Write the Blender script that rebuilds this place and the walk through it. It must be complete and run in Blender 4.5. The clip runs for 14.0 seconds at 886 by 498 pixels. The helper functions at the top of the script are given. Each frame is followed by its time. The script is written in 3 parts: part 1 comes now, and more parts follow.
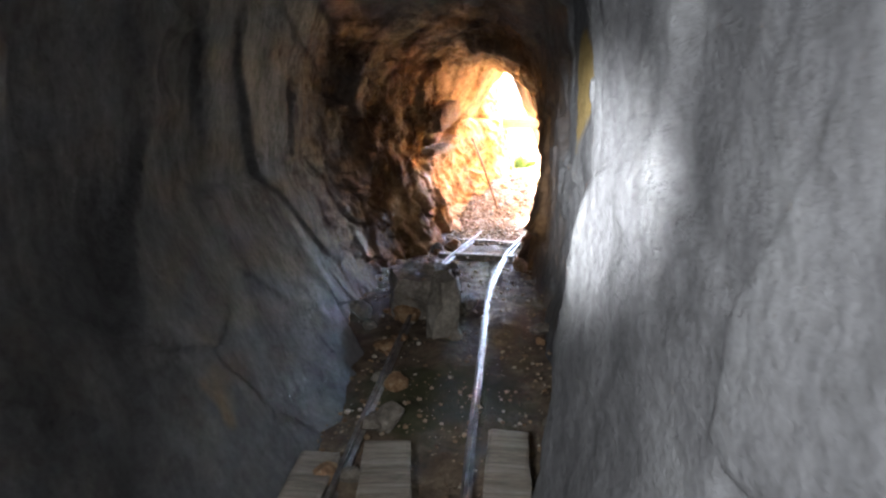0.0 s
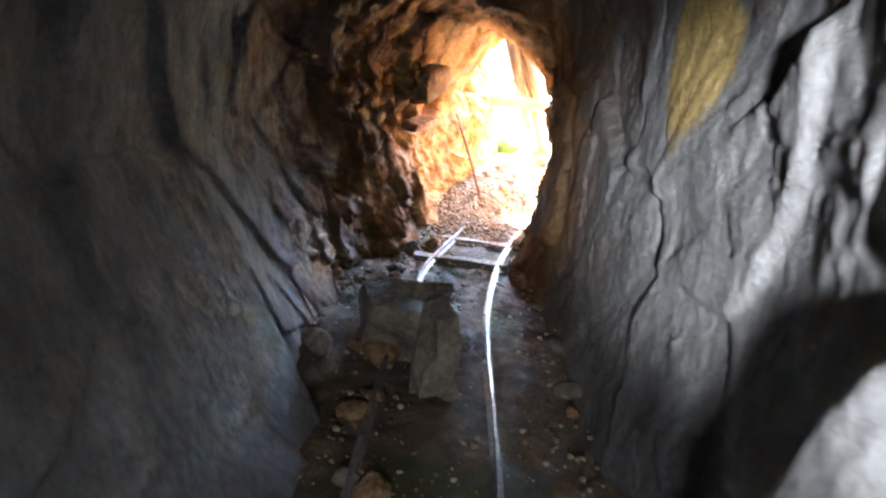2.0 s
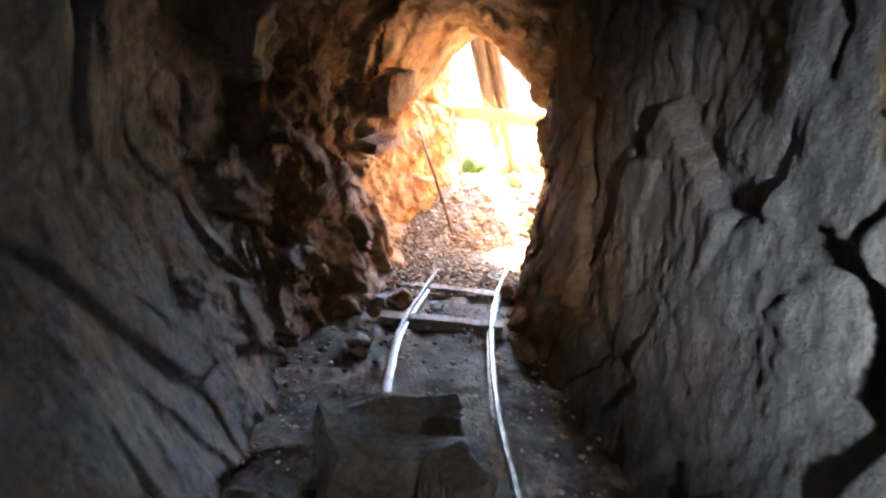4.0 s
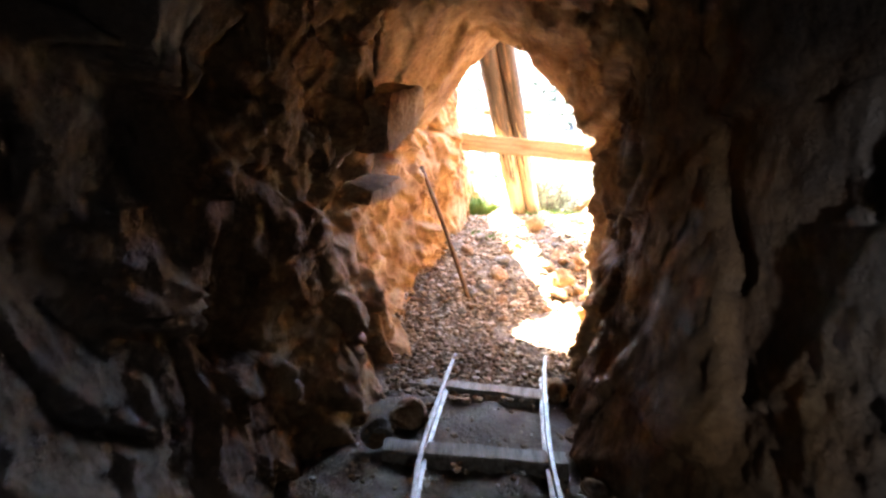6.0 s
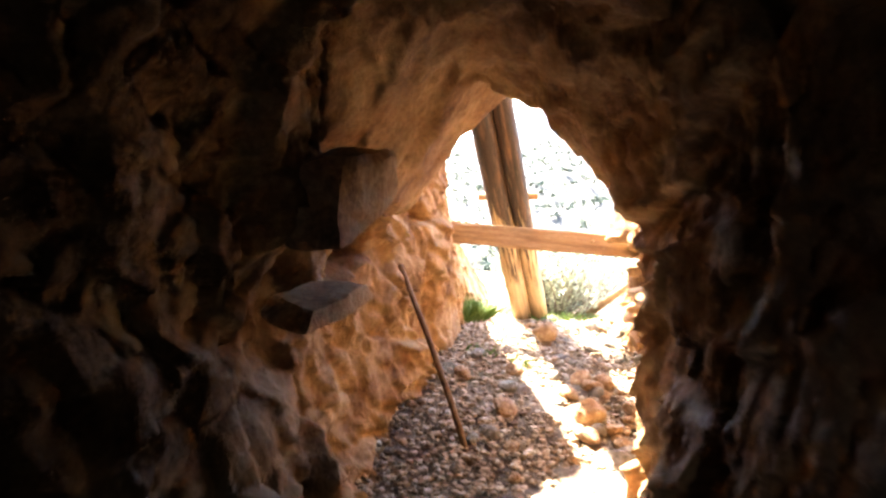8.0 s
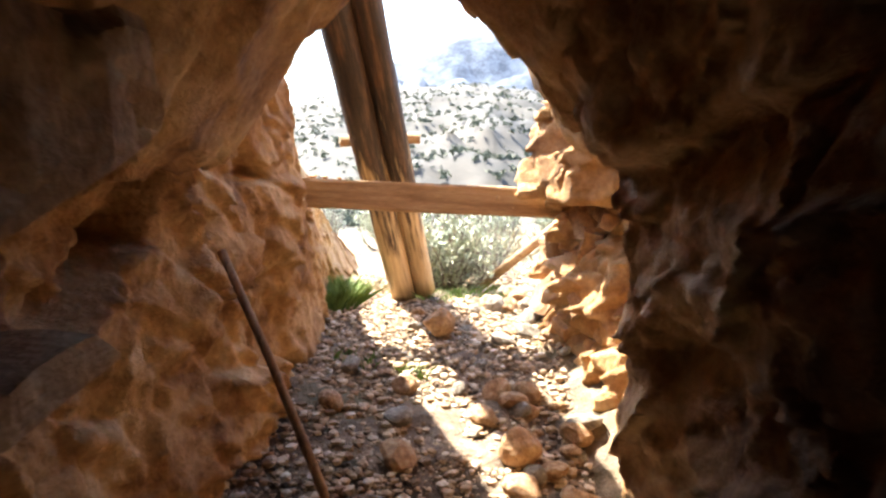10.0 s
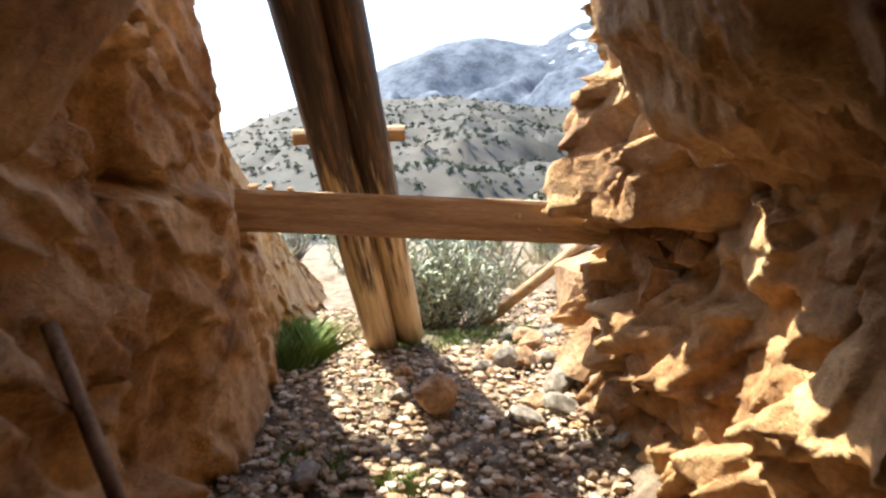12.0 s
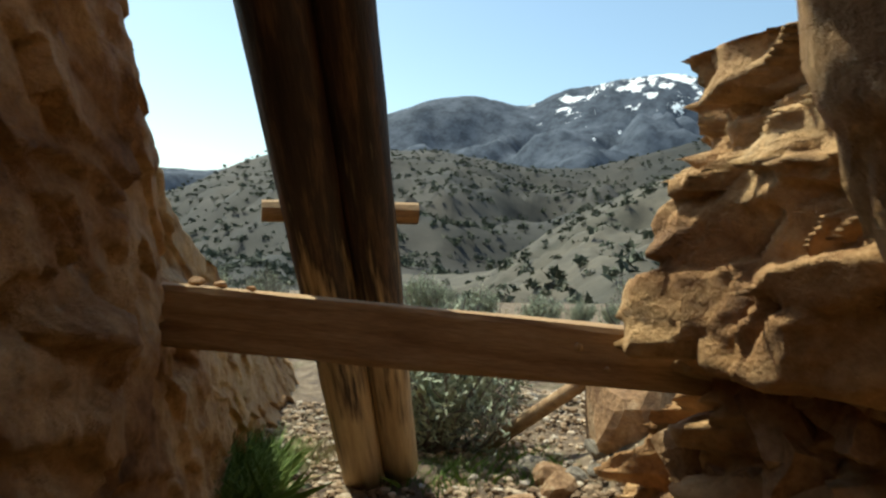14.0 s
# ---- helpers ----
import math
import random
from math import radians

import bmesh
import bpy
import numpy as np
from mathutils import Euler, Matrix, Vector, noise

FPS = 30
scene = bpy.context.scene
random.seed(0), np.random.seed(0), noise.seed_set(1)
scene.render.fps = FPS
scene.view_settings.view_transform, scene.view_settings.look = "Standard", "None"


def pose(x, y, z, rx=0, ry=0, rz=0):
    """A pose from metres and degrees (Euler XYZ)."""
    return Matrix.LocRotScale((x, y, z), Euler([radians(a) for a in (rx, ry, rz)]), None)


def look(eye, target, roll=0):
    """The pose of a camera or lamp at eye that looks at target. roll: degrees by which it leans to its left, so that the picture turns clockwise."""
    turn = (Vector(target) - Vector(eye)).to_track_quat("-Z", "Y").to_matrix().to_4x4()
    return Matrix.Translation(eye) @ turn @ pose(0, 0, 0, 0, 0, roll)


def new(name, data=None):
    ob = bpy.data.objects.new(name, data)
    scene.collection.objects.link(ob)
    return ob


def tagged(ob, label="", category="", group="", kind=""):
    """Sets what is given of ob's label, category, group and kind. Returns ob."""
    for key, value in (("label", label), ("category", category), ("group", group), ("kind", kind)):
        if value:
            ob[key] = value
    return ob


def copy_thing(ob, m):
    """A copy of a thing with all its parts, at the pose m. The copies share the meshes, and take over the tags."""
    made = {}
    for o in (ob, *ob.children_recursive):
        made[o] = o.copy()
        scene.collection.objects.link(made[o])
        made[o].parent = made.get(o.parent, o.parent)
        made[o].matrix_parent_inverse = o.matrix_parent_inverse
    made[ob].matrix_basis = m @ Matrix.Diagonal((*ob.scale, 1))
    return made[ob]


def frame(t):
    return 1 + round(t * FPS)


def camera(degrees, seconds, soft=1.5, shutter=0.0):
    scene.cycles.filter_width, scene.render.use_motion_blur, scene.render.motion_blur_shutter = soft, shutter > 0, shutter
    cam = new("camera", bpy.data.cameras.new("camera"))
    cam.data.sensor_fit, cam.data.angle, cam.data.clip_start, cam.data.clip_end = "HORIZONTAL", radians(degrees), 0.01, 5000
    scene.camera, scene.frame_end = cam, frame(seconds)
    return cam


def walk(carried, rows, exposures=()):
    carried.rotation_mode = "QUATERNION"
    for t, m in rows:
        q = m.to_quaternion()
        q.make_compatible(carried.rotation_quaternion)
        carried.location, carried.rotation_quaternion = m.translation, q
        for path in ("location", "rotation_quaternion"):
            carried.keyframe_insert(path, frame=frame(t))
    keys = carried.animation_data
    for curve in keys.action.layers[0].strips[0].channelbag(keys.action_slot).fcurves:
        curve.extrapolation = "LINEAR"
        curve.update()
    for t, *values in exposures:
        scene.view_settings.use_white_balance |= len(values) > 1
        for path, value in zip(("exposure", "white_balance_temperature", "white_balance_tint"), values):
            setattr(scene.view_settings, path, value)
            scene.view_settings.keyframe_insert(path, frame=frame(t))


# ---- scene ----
cam = camera(64.8, 14.0, soft=2.4, shutter=0.5)
METRES, EYE, TILT, LEAN, TURN = 9.0, 1.5, -11.5, 0.0, 0.0
ROWS = [
    (0.0, 0.0, 0.0, 0.0, 0.0, 0.0, 0.0),
    (0.5, -0.0089, 0.0372, 0.0036, -2.0, -0.48, -3.04),
    (1.0, -0.0155, 0.0747, 0.0095, -3.53, -1.21, -3.32),
    (1.5, -0.0192, 0.1158, 0.0169, -4.6, -1.31, -4.41),
    (2.0, -0.0297, 0.1572, 0.023, -4.37, -1.87, -4.6),
    (2.5, -0.0357, 0.1954, 0.0295, -3.84, -1.54, -4.85),
    (3.0, -0.0354, 0.2376, 0.0387, -4.72, -0.33, -4.3),
    (3.5, -0.0398, 0.278, 0.0435, -7.42, -0.59, -3.31),
    (4.0, -0.0401, 0.3109, 0.0482, -8.98, -0.54, -2.56),
    (6.5, -0.0363, 0.5089, 0.0841, -11.27, 2.96, -0.89),
    (7.0, -0.0302, 0.5396, 0.0879, -15.37, 4.66, -1.25),
    (7.5, -0.0159, 0.5732, 0.0961, -11.94, 7.0, -1.48),
    (8.0, -0.0116, 0.6098, 0.1037, -11.05, 9.31, -0.86),
    (8.5, -0.0089, 0.6523, 0.1143, -20.24, 9.73, 2.78),
    (11.0, 0.0405, 0.8154, 0.146, -22.26, 3.2, 2.74),
    (11.5, 0.046, 0.8465, 0.1509, -23.19, 5.61, 2.49),
    (12.0, 0.0604, 0.8718, 0.1586, -23.86, 6.06, 3.96),
    (12.5, 0.0669, 0.8967, 0.1655, -24.69, 6.57, 1.23),
    (13.0, 0.0688, 0.9228, 0.176, -25.74, 7.74, 1.09),
    (13.5, 0.0754, 0.9391, 0.1849, -25.87, 9.96, 1.62),
    (14.0, 0.0835, 0.9546, 0.1927, -26.01, 10.29, 0.67),
]
EXPOSURES = [(0.0, 7.4, 6500, 10), (3.0, 7.2, 6500, 10), (4.2, 6.7, 6500, 10), (6.3, 5.6, 6500, 10), (7.5, 4.9, 6600, 10), (8.7, 4.3, 6700, 10), (11.0, 2.6, 6600, 8), (12.5, 1.9, 6600, 4), (13.5, 0.8, 6700, -4), (14.0, 0.45, 6700, -6)]
walk(cam, [(t, pose(0, 0, EYE, TILT, LEAN, TURN) @ pose(METRES * x, METRES * y, METRES * z, 90 + pitch, roll, yaw)) for t, x, y, z, yaw, pitch, roll in ROWS], EXPOSURES)

# ---- light ----
SUN_AZ, SUN_EL = radians(-27), radians(57)      # azimuth from +y towards +x
world = bpy.data.worlds.new("sky")
scene.world = world
world.use_nodes = True
wn = world.node_tree
sky = wn.nodes.new("ShaderNodeTexSky")
sky.sky_type, sky.sun_disc, sky.sun_elevation, sky.sun_rotation = "NISHITA", False, SUN_EL, SUN_AZ
wn.links.new(sky.outputs[0], wn.nodes["Background"].inputs[0])
wn.nodes["Background"].inputs[1].default_value = 0.15
sun = new("sun", bpy.data.lights.new("sun", "SUN"))
sun.data.energy, sun.data.angle, sun.data.color = 5.0, radians(0.6), (1.0, 0.95, 0.86)
to_sun = Vector((math.sin(SUN_AZ) * math.cos(SUN_EL), math.cos(SUN_AZ) * math.cos(SUN_EL), math.sin(SUN_EL)))
sun.matrix_world = look((1, 10, 30), Vector((1, 10, 30)) - to_sun)
# the walker's torch, where it shines at the start
for name, watts, cone in (("torch_spill", 1.5, 84), ("torch_core", 24.0, 21)):
    torch = new(name, bpy.data.lights.new(name, "SPOT"))
    torch.data.energy, torch.data.color, torch.data.spot_size, torch.data.spot_blend = watts, (0.86, 0.92, 1.0), radians(cone), 1.0
    torch.data.shadow_soft_size = 0.12
    torch.matrix_world = look((-0.48, -0.15, 1.5), (0.41, 2.3, 1.25) if cone < 50 else (0.45, 1.6, 0.95))

# ---- noise ----
def hash3(i, j, k, seed):
    n = (i.astype(np.int64) * 374761393 + j.astype(np.int64) * 668265263 + k.astype(np.int64) * 2147483647 + seed * 974634777) & 0xFFFFFFFF
    n = ((n ^ (n >> 13)) * 1274126177) & 0xFFFFFFFF
    n = ((n ^ (n >> 16)) * 2246822519) & 0xFFFFFFFF
    n = (n ^ (n >> 15)) & 0xFFFFFFFF
    return n.astype(np.float64) / 4294967295.0


def vnoise(p, seed=0):
    """Smooth value noise in -1..1 at points p (n, 3)."""
    f = np.floor(p)
    w = p - f
    w = w * w * (3 - 2 * w)
    i, j, k = (f[:, a].astype(np.int64) for a in range(3))
    out = 0
    for a in (0, 1):
        for b in (0, 1):
            for c in (0, 1):
                wt = (w[:, 0] if a else 1 - w[:, 0]) * (w[:, 1] if b else 1 - w[:, 1]) * (w[:, 2] if c else 1 - w[:, 2])
                out = out + wt * hash3(i + a, j + b, k + c, seed)
    return out * 2 - 1


def fbm(p, octaves=4, seed=0):
    out, amp = 0, 1.0
    for o in range(octaves):
        out = out + amp * vnoise(p * 2.03 ** o, seed + o)
        amp *= 0.5
    return out


def facets(p, seed=0, slope=0.8, sharp=110.0):
    """Angular broken-rock relief: each cell is a tilted plane of its own height, run together at the joints. Returns relief and closeness to a joint."""
    f = np.floor(p).astype(np.int64)
    cells = []
    for a in (-1, 0, 1):
        for b in (-1, 0, 1):
            for c in (-1, 0, 1):
                i, j, k = f[:, 0] + a, f[:, 1] + b, f[:, 2] + c
                d = p - np.stack([i + hash3(i, j, k, seed), j + hash3(i, j, k, seed + 1), k + hash3(i, j, k, seed + 2)], 1)
                g = np.stack([hash3(i, j, k, seed + 3), hash3(i, j, k, seed + 4), hash3(i, j, k, seed + 5)], 1) * 2 - 1
                cells.append(((d * d).sum(1), hash3(i, j, k, seed + 6) - 0.5 + slope * (g * d).sum(1)))
    r = np.stack([c[0] for c in cells])
    v = np.stack([c[1] for c in cells])
    best = r.min(0)
    w = np.exp(-sharp * (r - best))
    near = np.sort(r, 0)[:2]
    return (w * v).sum(0) / w.sum(0), np.sqrt(near[1]) - np.sqrt(near[0])


# ---- materials ----
def material(name, rough=0.85, metal=0.0):
    m = bpy.data.materials.new(name)
    m.use_nodes = True
    b = m.node_tree.nodes["Principled BSDF"]
    b.inputs["Roughness"].default_value, b.inputs["Metallic"].default_value = rough, metal
    b.inputs["Specular IOR Level"].default_value = 0.3
    return m, m.node_tree, b


def noise_node(nt, scale, detail=6.0, rough=0.6, stretch=(1, 1, 1), coord="Object"):
    tc = nt.nodes.new("ShaderNodeTexCoord")
    mp = nt.nodes.new("ShaderNodeMapping")
    mp.inputs["Scale"].default_value = stretch
    n = nt.nodes.new("ShaderNodeTexNoise")
    n.inputs["Scale"].default_value, n.inputs["Detail"].default_value, n.inputs["Roughness"].default_value = scale, detail, rough
    nt.links.new(tc.outputs[coord], mp.inputs[0])
    nt.links.new(mp.outputs[0], n.inputs["Vector"])
    return n.outputs["Fac"]


def ramp(nt, fac, stops):
    r = nt.nodes.new("ShaderNodeValToRGB")
    while len(r.color_ramp.elements) < len(stops):
        r.color_ramp.elements.new(0.5)
    for e, (pos, col) in zip(r.color_ramp.elements, stops):
        e.position, e.color = pos, (*col, 1)
    nt.links.new(fac, r.inputs[0])
    return r.outputs[0]


def mix(nt, fac, a, b, mode="MIX"):
    m = nt.nodes.new("ShaderNodeMix")
    m.data_type, m.blend_type = "RGBA", mode
    for sock, v in ((m.inputs[0], fac), (m.inputs[6], a), (m.inputs[7], b)):
        if isinstance(v, (int, float)):
            sock.default_value = v
        elif isinstance(v, tuple):
            sock.default_value = (*v, 1)
        else:
            nt.links.new(v, sock)
    return m.outputs[2]


def bump(nt, b, fac, strength, dist):
    n = nt.nodes.new("ShaderNodeBump")
    n.inputs["Strength"].default_value, n.inputs["Distance"].default_value = strength, dist
    nt.links.new(fac, n.inputs["Height"])
    nt.links.new(n.outputs[0], b.inputs["Normal"])


def grained(name, low, mid, high, scale=6.0, stretch=(1, 1, 1), rough=0.85, rel=0.5, dist=0.01, fine=40.0, metal=0.0, stain=None, per_object=0.0):
    """Three tones by a noise, a fine grain over them, an optional stain colour in large patches, and relief."""
    m, nt, b = material(name, rough, metal)
    col = ramp(nt, noise_node(nt, scale, 8, 0.65, stretch), ((0.3, low), (0.5, mid), (0.72, high)))
    g = noise_node(nt, fine, 4, 0.6, stretch)
    col = mix(nt, 0.5, col, ramp(nt, g, ((0.3, (0.35, 0.35, 0.35)), (0.65, (1, 1, 1)))), "MULTIPLY")
    if stain:
        f = ramp(nt, noise_node(nt, scale * 0.3, 5, 0.6), ((0.52, (0, 0, 0)), (0.66, (1, 1, 1))))
        col = mix(nt, f, col, mix(nt, 0.6, col, stain))
    if per_object:
        oi = nt.nodes.new("ShaderNodeObjectInfo")
        col = mix(nt, per_object, col, ramp(nt, oi.outputs["Random"], ((0.0, (0.45, 0.42, 0.4)), (1.0, (1, 1, 1)))), "MULTIPLY")
    nt.links.new(col, b.inputs["Base Color"])
    bump(nt, b, g, rel, dist)
    return m


def tunnel_rock():
    """Grey weathered rock deep in, rusty ochre past it, with inner shade and the mouth's daylight painted in."""
    m, nt, b = material("tunnel_rock", 0.8)
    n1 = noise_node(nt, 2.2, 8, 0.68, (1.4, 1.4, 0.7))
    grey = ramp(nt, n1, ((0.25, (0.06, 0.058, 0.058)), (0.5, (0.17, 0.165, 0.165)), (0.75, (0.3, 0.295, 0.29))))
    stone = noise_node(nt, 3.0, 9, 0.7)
    # one ochre rock in two tones: darkened for shade inside, lightened for daylight
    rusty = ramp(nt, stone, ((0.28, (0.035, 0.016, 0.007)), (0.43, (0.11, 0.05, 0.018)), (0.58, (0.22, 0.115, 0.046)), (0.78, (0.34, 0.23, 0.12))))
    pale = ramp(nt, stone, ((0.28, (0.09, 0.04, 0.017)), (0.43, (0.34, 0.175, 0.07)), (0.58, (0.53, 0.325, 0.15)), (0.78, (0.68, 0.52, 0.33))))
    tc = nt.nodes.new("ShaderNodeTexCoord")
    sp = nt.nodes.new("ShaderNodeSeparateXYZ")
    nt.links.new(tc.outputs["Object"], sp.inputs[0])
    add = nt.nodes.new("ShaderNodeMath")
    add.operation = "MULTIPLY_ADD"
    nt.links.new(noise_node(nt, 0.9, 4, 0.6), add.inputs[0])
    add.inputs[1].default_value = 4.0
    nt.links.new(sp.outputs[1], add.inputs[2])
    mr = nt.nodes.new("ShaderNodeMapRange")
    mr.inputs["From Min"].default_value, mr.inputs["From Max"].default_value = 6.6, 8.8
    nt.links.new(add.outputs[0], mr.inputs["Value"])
    # blends to the daylit tone towards the mouth
    mouth_daylight = nt.nodes.new("ShaderNodeMapRange")
    mouth_daylight.inputs["From Min"].default_value, mouth_daylight.inputs["From Max"].default_value = 9.2, 10.2
    nt.links.new(add.outputs[0], mouth_daylight.inputs["Value"])
    col = mix(nt, mr.outputs[0], grey, mix(nt, mouth_daylight.outputs[0], rusty, pale))
    patch = ramp(nt, noise_node(nt, 1.1, 3, 0.5), ((0.76, (0, 0, 0)), (0.8, (1, 1, 1))))
    col = mix(nt, patch, col, mix(nt, 0.55, col, (0.42, 0.28, 0.10)))
    dist = nt.nodes.new("ShaderNodeVectorMath")
    dist.operation = "DISTANCE"
    dist.inputs[1].default_value = (0.78, 3.95, 1.58)
    nt.links.new(tc.outputs["Object"], dist.inputs[0])
    wob = nt.nodes.new("ShaderNodeMath")
    wob.operation = "MULTIPLY_ADD"
    wob.inputs[1].default_value = 0.3
    nt.links.new(noise_node(nt, 3.5, 4, 0.6), wob.inputs[0])
    nt.links.new(dist.outputs["Value"], wob.inputs[2])
    slab = ramp(nt, wob.outputs[0], ((0.42, (1, 1, 1)), (0.48, (0, 0, 0))))
    col = mix(nt, slab, col, mix(nt, 0.85, col, (0.40, 0.27, 0.08)))
    g = noise_node(nt, 28, 8, 0.7)
    col = mix(nt, 0.55, col, ramp(nt, g, ((0.3, (0.35, 0.33, 0.3)), (0.62, (1, 1, 1)))), "MULTIPLY")
    nt.links.new(col, b.inputs["Base Color"])
    pit = noise_node(nt, 9, 6, 0.75)
    tot = nt.nodes.new("ShaderNodeMath")
    tot.operation = "MULTIPLY_ADD"
    tot.inputs[1].default_value = 2.0
    nt.links.new(pit, tot.inputs[0])
    nt.links.new(g, tot.inputs[2])
    bump(nt, b, tot.outputs[0], 0.7, 0.02)
    return m


ROCK = tunnel_rock()
BOULDER = grained("boulder_rock", (0.12, 0.10, 0.08), (0.27, 0.23, 0.18), (0.42, 0.37, 0.3), 5, rel=0.6, dist=0.015, per_object=0.4)
OCHRE = grained("ochre_rock", (0.16, 0.08, 0.04), (0.38, 0.22, 0.11), (0.55, 0.4, 0.25), 5, rel=0.6, dist=0.015, per_object=0.35)
RUST = grained("rail_steel", (0.10, 0.08, 0.07), (0.24, 0.21, 0.19), (0.36, 0.34, 0.32), 12, rough=0.5, rel=0.3, dist=0.003, metal=0.55)
PLANK = grained("old_plank", (0.16, 0.13, 0.10), (0.32, 0.27, 0.22), (0.45, 0.4, 0.34), 5, (6, 0.6, 6), rel=0.5, dist=0.004, per_object=0.3)
TIMBER = grained("beam_timber", (0.22, 0.12, 0.06), (0.40, 0.25, 0.13), (0.52, 0.36, 0.21), 4, (0.6, 6, 6), rel=0.4, dist=0.004)
LOG = grained("log_wood", (0.014, 0.008, 0.005), (0.04, 0.022, 0.013), (0.16, 0.085, 0.045), 5, (6, 6, 0.5), rel=0.5, dist=0.006, rough=0.6)


def bleached_end(m):
    """The lower end of a log: bark and char worn off in streaks down to pale wood."""
    nt = m.node_tree
    b = nt.nodes["Principled BSDF"]
    col = b.inputs["Base Color"].links[0].from_socket
    tc = nt.nodes.new("ShaderNodeTexCoord")
    sp = nt.nodes.new("ShaderNodeSeparateXYZ")
    nt.links.new(tc.outputs["Object"], sp.inputs[0])
    w = nt.nodes.new("ShaderNodeMath")
    w.operation = "MULTIPLY_ADD"
    w.inputs[1].default_value = 3.2
    nt.links.new(noise_node(nt, 7, 4, 0.55, (4, 4, 0.35)), w.inputs[0])
    nt.links.new(sp.outputs[2], w.inputs[2])
    mr = nt.nodes.new("ShaderNodeMapRange")
    mr.inputs["From Min"].default_value, mr.inputs["From Max"].default_value = 2.6, 2.1
    nt.links.new(w.outputs[0], mr.inputs["Value"])
    pale = ramp(nt, noise_node(nt, 9, 6, 0.6, (5, 5, 0.4)), ((0.3, (0.3, 0.19, 0.09)), (0.7, (0.6, 0.43, 0.24))))
    nt.links.new(mix(nt, mr.outputs[0], col, pale), b.inputs["Base Color"])


bleached_end(LOG)
STICK = grained("stick_wood", (0.10, 0.05, 0.025), (0.22, 0.12, 0.06), (0.32, 0.2, 0.11), 8, (4, 4, 0.6), rel=0.4, dist=0.003)

# ---- structure ----
def mesh_object(name, verts, faces, mat, parent=None, smooth=True):
    me = bpy.data.meshes.new(name)
    me.from_pydata([tuple(v) for v in verts], [], [tuple(int(i) for i in f) for f in faces])
    me.materials.append(mat)
    if smooth:
        me.polygons.foreach_set("use_smooth", [True] * len(me.polygons))
    me.update()
    ob = new(name, me)
    if parent:
        ob.parent = parent
    return ob


def part(name, bm, mat, parent=None, label="", smooth=False):
    me = bpy.data.meshes.new(name)
    bm.normal_update()
    bm.to_mesh(me)
    bm.free()
    me.materials.append(mat)
    if smooth:
        me.polygons.foreach_set("use_smooth", [True] * len(me.polygons))
    ob = new(name, me)
    if parent:
        ob.parent = parent
    if label:
        ob["label"] = label
    return ob


def grid_faces(nu, nv, flip=False):
    i, j = np.meshgrid(np.arange(nu - 1), np.arange(nv - 1), indexing="ij")
    a = (i * nv + j).ravel()
    f = np.stack([a, a + nv, a + nv + 1, a + 1], 1)
    return f[:, ::-1] if flip else f


def shell(name, inner, outer, nu, nv, flip, mat):
    """A rock skin with a plain back, closed round its edge."""
    n = nu * nv
    f = grid_faces(nu, nv, flip)
    ring = [(i, 0) for i in range(nu)] + [(nu - 1, j) for j in range(1, nv)] + [(i, nv - 1) for i in range(nu - 2, -1, -1)] + [(0, j) for j in range(nv - 2, 0, -1)]
    ring = np.array([i * nv + j for i, j in ring])
    nxt = np.roll(ring, -1)
    side = np.stack([ring, ring + n, nxt + n, nxt], 1)
    if not flip:
        side = side[:, ::-1]
    return mesh_object(name, np.concatenate([inner, outer]), np.concatenate([f, f[:, ::-1] + n, side]), mat)


# plan of the adit: walked distance s, left and right wall feet
STATIONS = [  # left x, y, right x, y
    (-1.00, -3.0, 0.62, -3.0), (-1.00, -1.0, 0.50, -1.0), (-1.02, 1.0, 0.46, 0.8), (-1.04, 2.6, 0.42, 2.35), (-1.08, 4.0, 0.72, 3.2),
    (-1.02, 4.9, 0.76, 4.3), (-1.00, 5.5, 0.86, 5.2), (-0.72, 6.5, 0.86, 6.2), (-0.22, 7.4, 0.93, 7.2), (0.04, 8.5, 1.3, 8.4),
    (0.35, 9.4, 1.92, 8.85), (0.63, 10.1, 2.14, 9.45), (0.98, 11.1, 2.10, 10.0), (1.40, 12.2, 2.42, 10.5), (2.0, 13.6, 3.0, 11.3)]
LIP = 9.35


def along(values, s):
    """Smooth run of values (one a station) at s."""
    v = np.asarray(values, float)
    k = np.arange(len(v))
    fine = np.linspace(0, len(v) - 1, 400)
    y = np.interp(fine, k, v)
    kern = np.hanning(15)
    kern /= kern.sum()
    y = np.convolve(np.pad(y, 7, mode="edge"), kern, "valid")
    return np.interp(s, fine, y)


def relief(p, seed, fine=1.0):
    """Signed depth of the broken rock at points p."""
    warp = p + 0.05 * np.stack([fbm(p * 2.3, 2, 70), fbm(p * 2.3, 2, 80), fbm(p * 2.3, 2, 90)], 1)
    q = warp @ np.array([[1, 0.15, 0.25], [-0.3, 1, 0.55], [-0.25, -0.5, 0.95]])
    big, _ = facets(q * np.array([1.3, 0.9, 1.3]), seed)
    mid, gap = facets(q * np.array([3.2, 1.9, 3.2]), seed + 10)
    small, _ = facets(q * np.array([9, 6.5, 9]), seed + 20)
    crack = np.clip(1 - gap / 0.09, 0, 1) * (fbm(p * 1.7, 2, seed + 31) > 0.1)
    return 0.13 * big + fine * (0.08 * mid + fine * (0.036 * small - 0.03 * crack)) + 0.03 * fbm(p * 3, 4, seed + 30) + 0.009 * fbm(p * 22, 3, seed + 40)


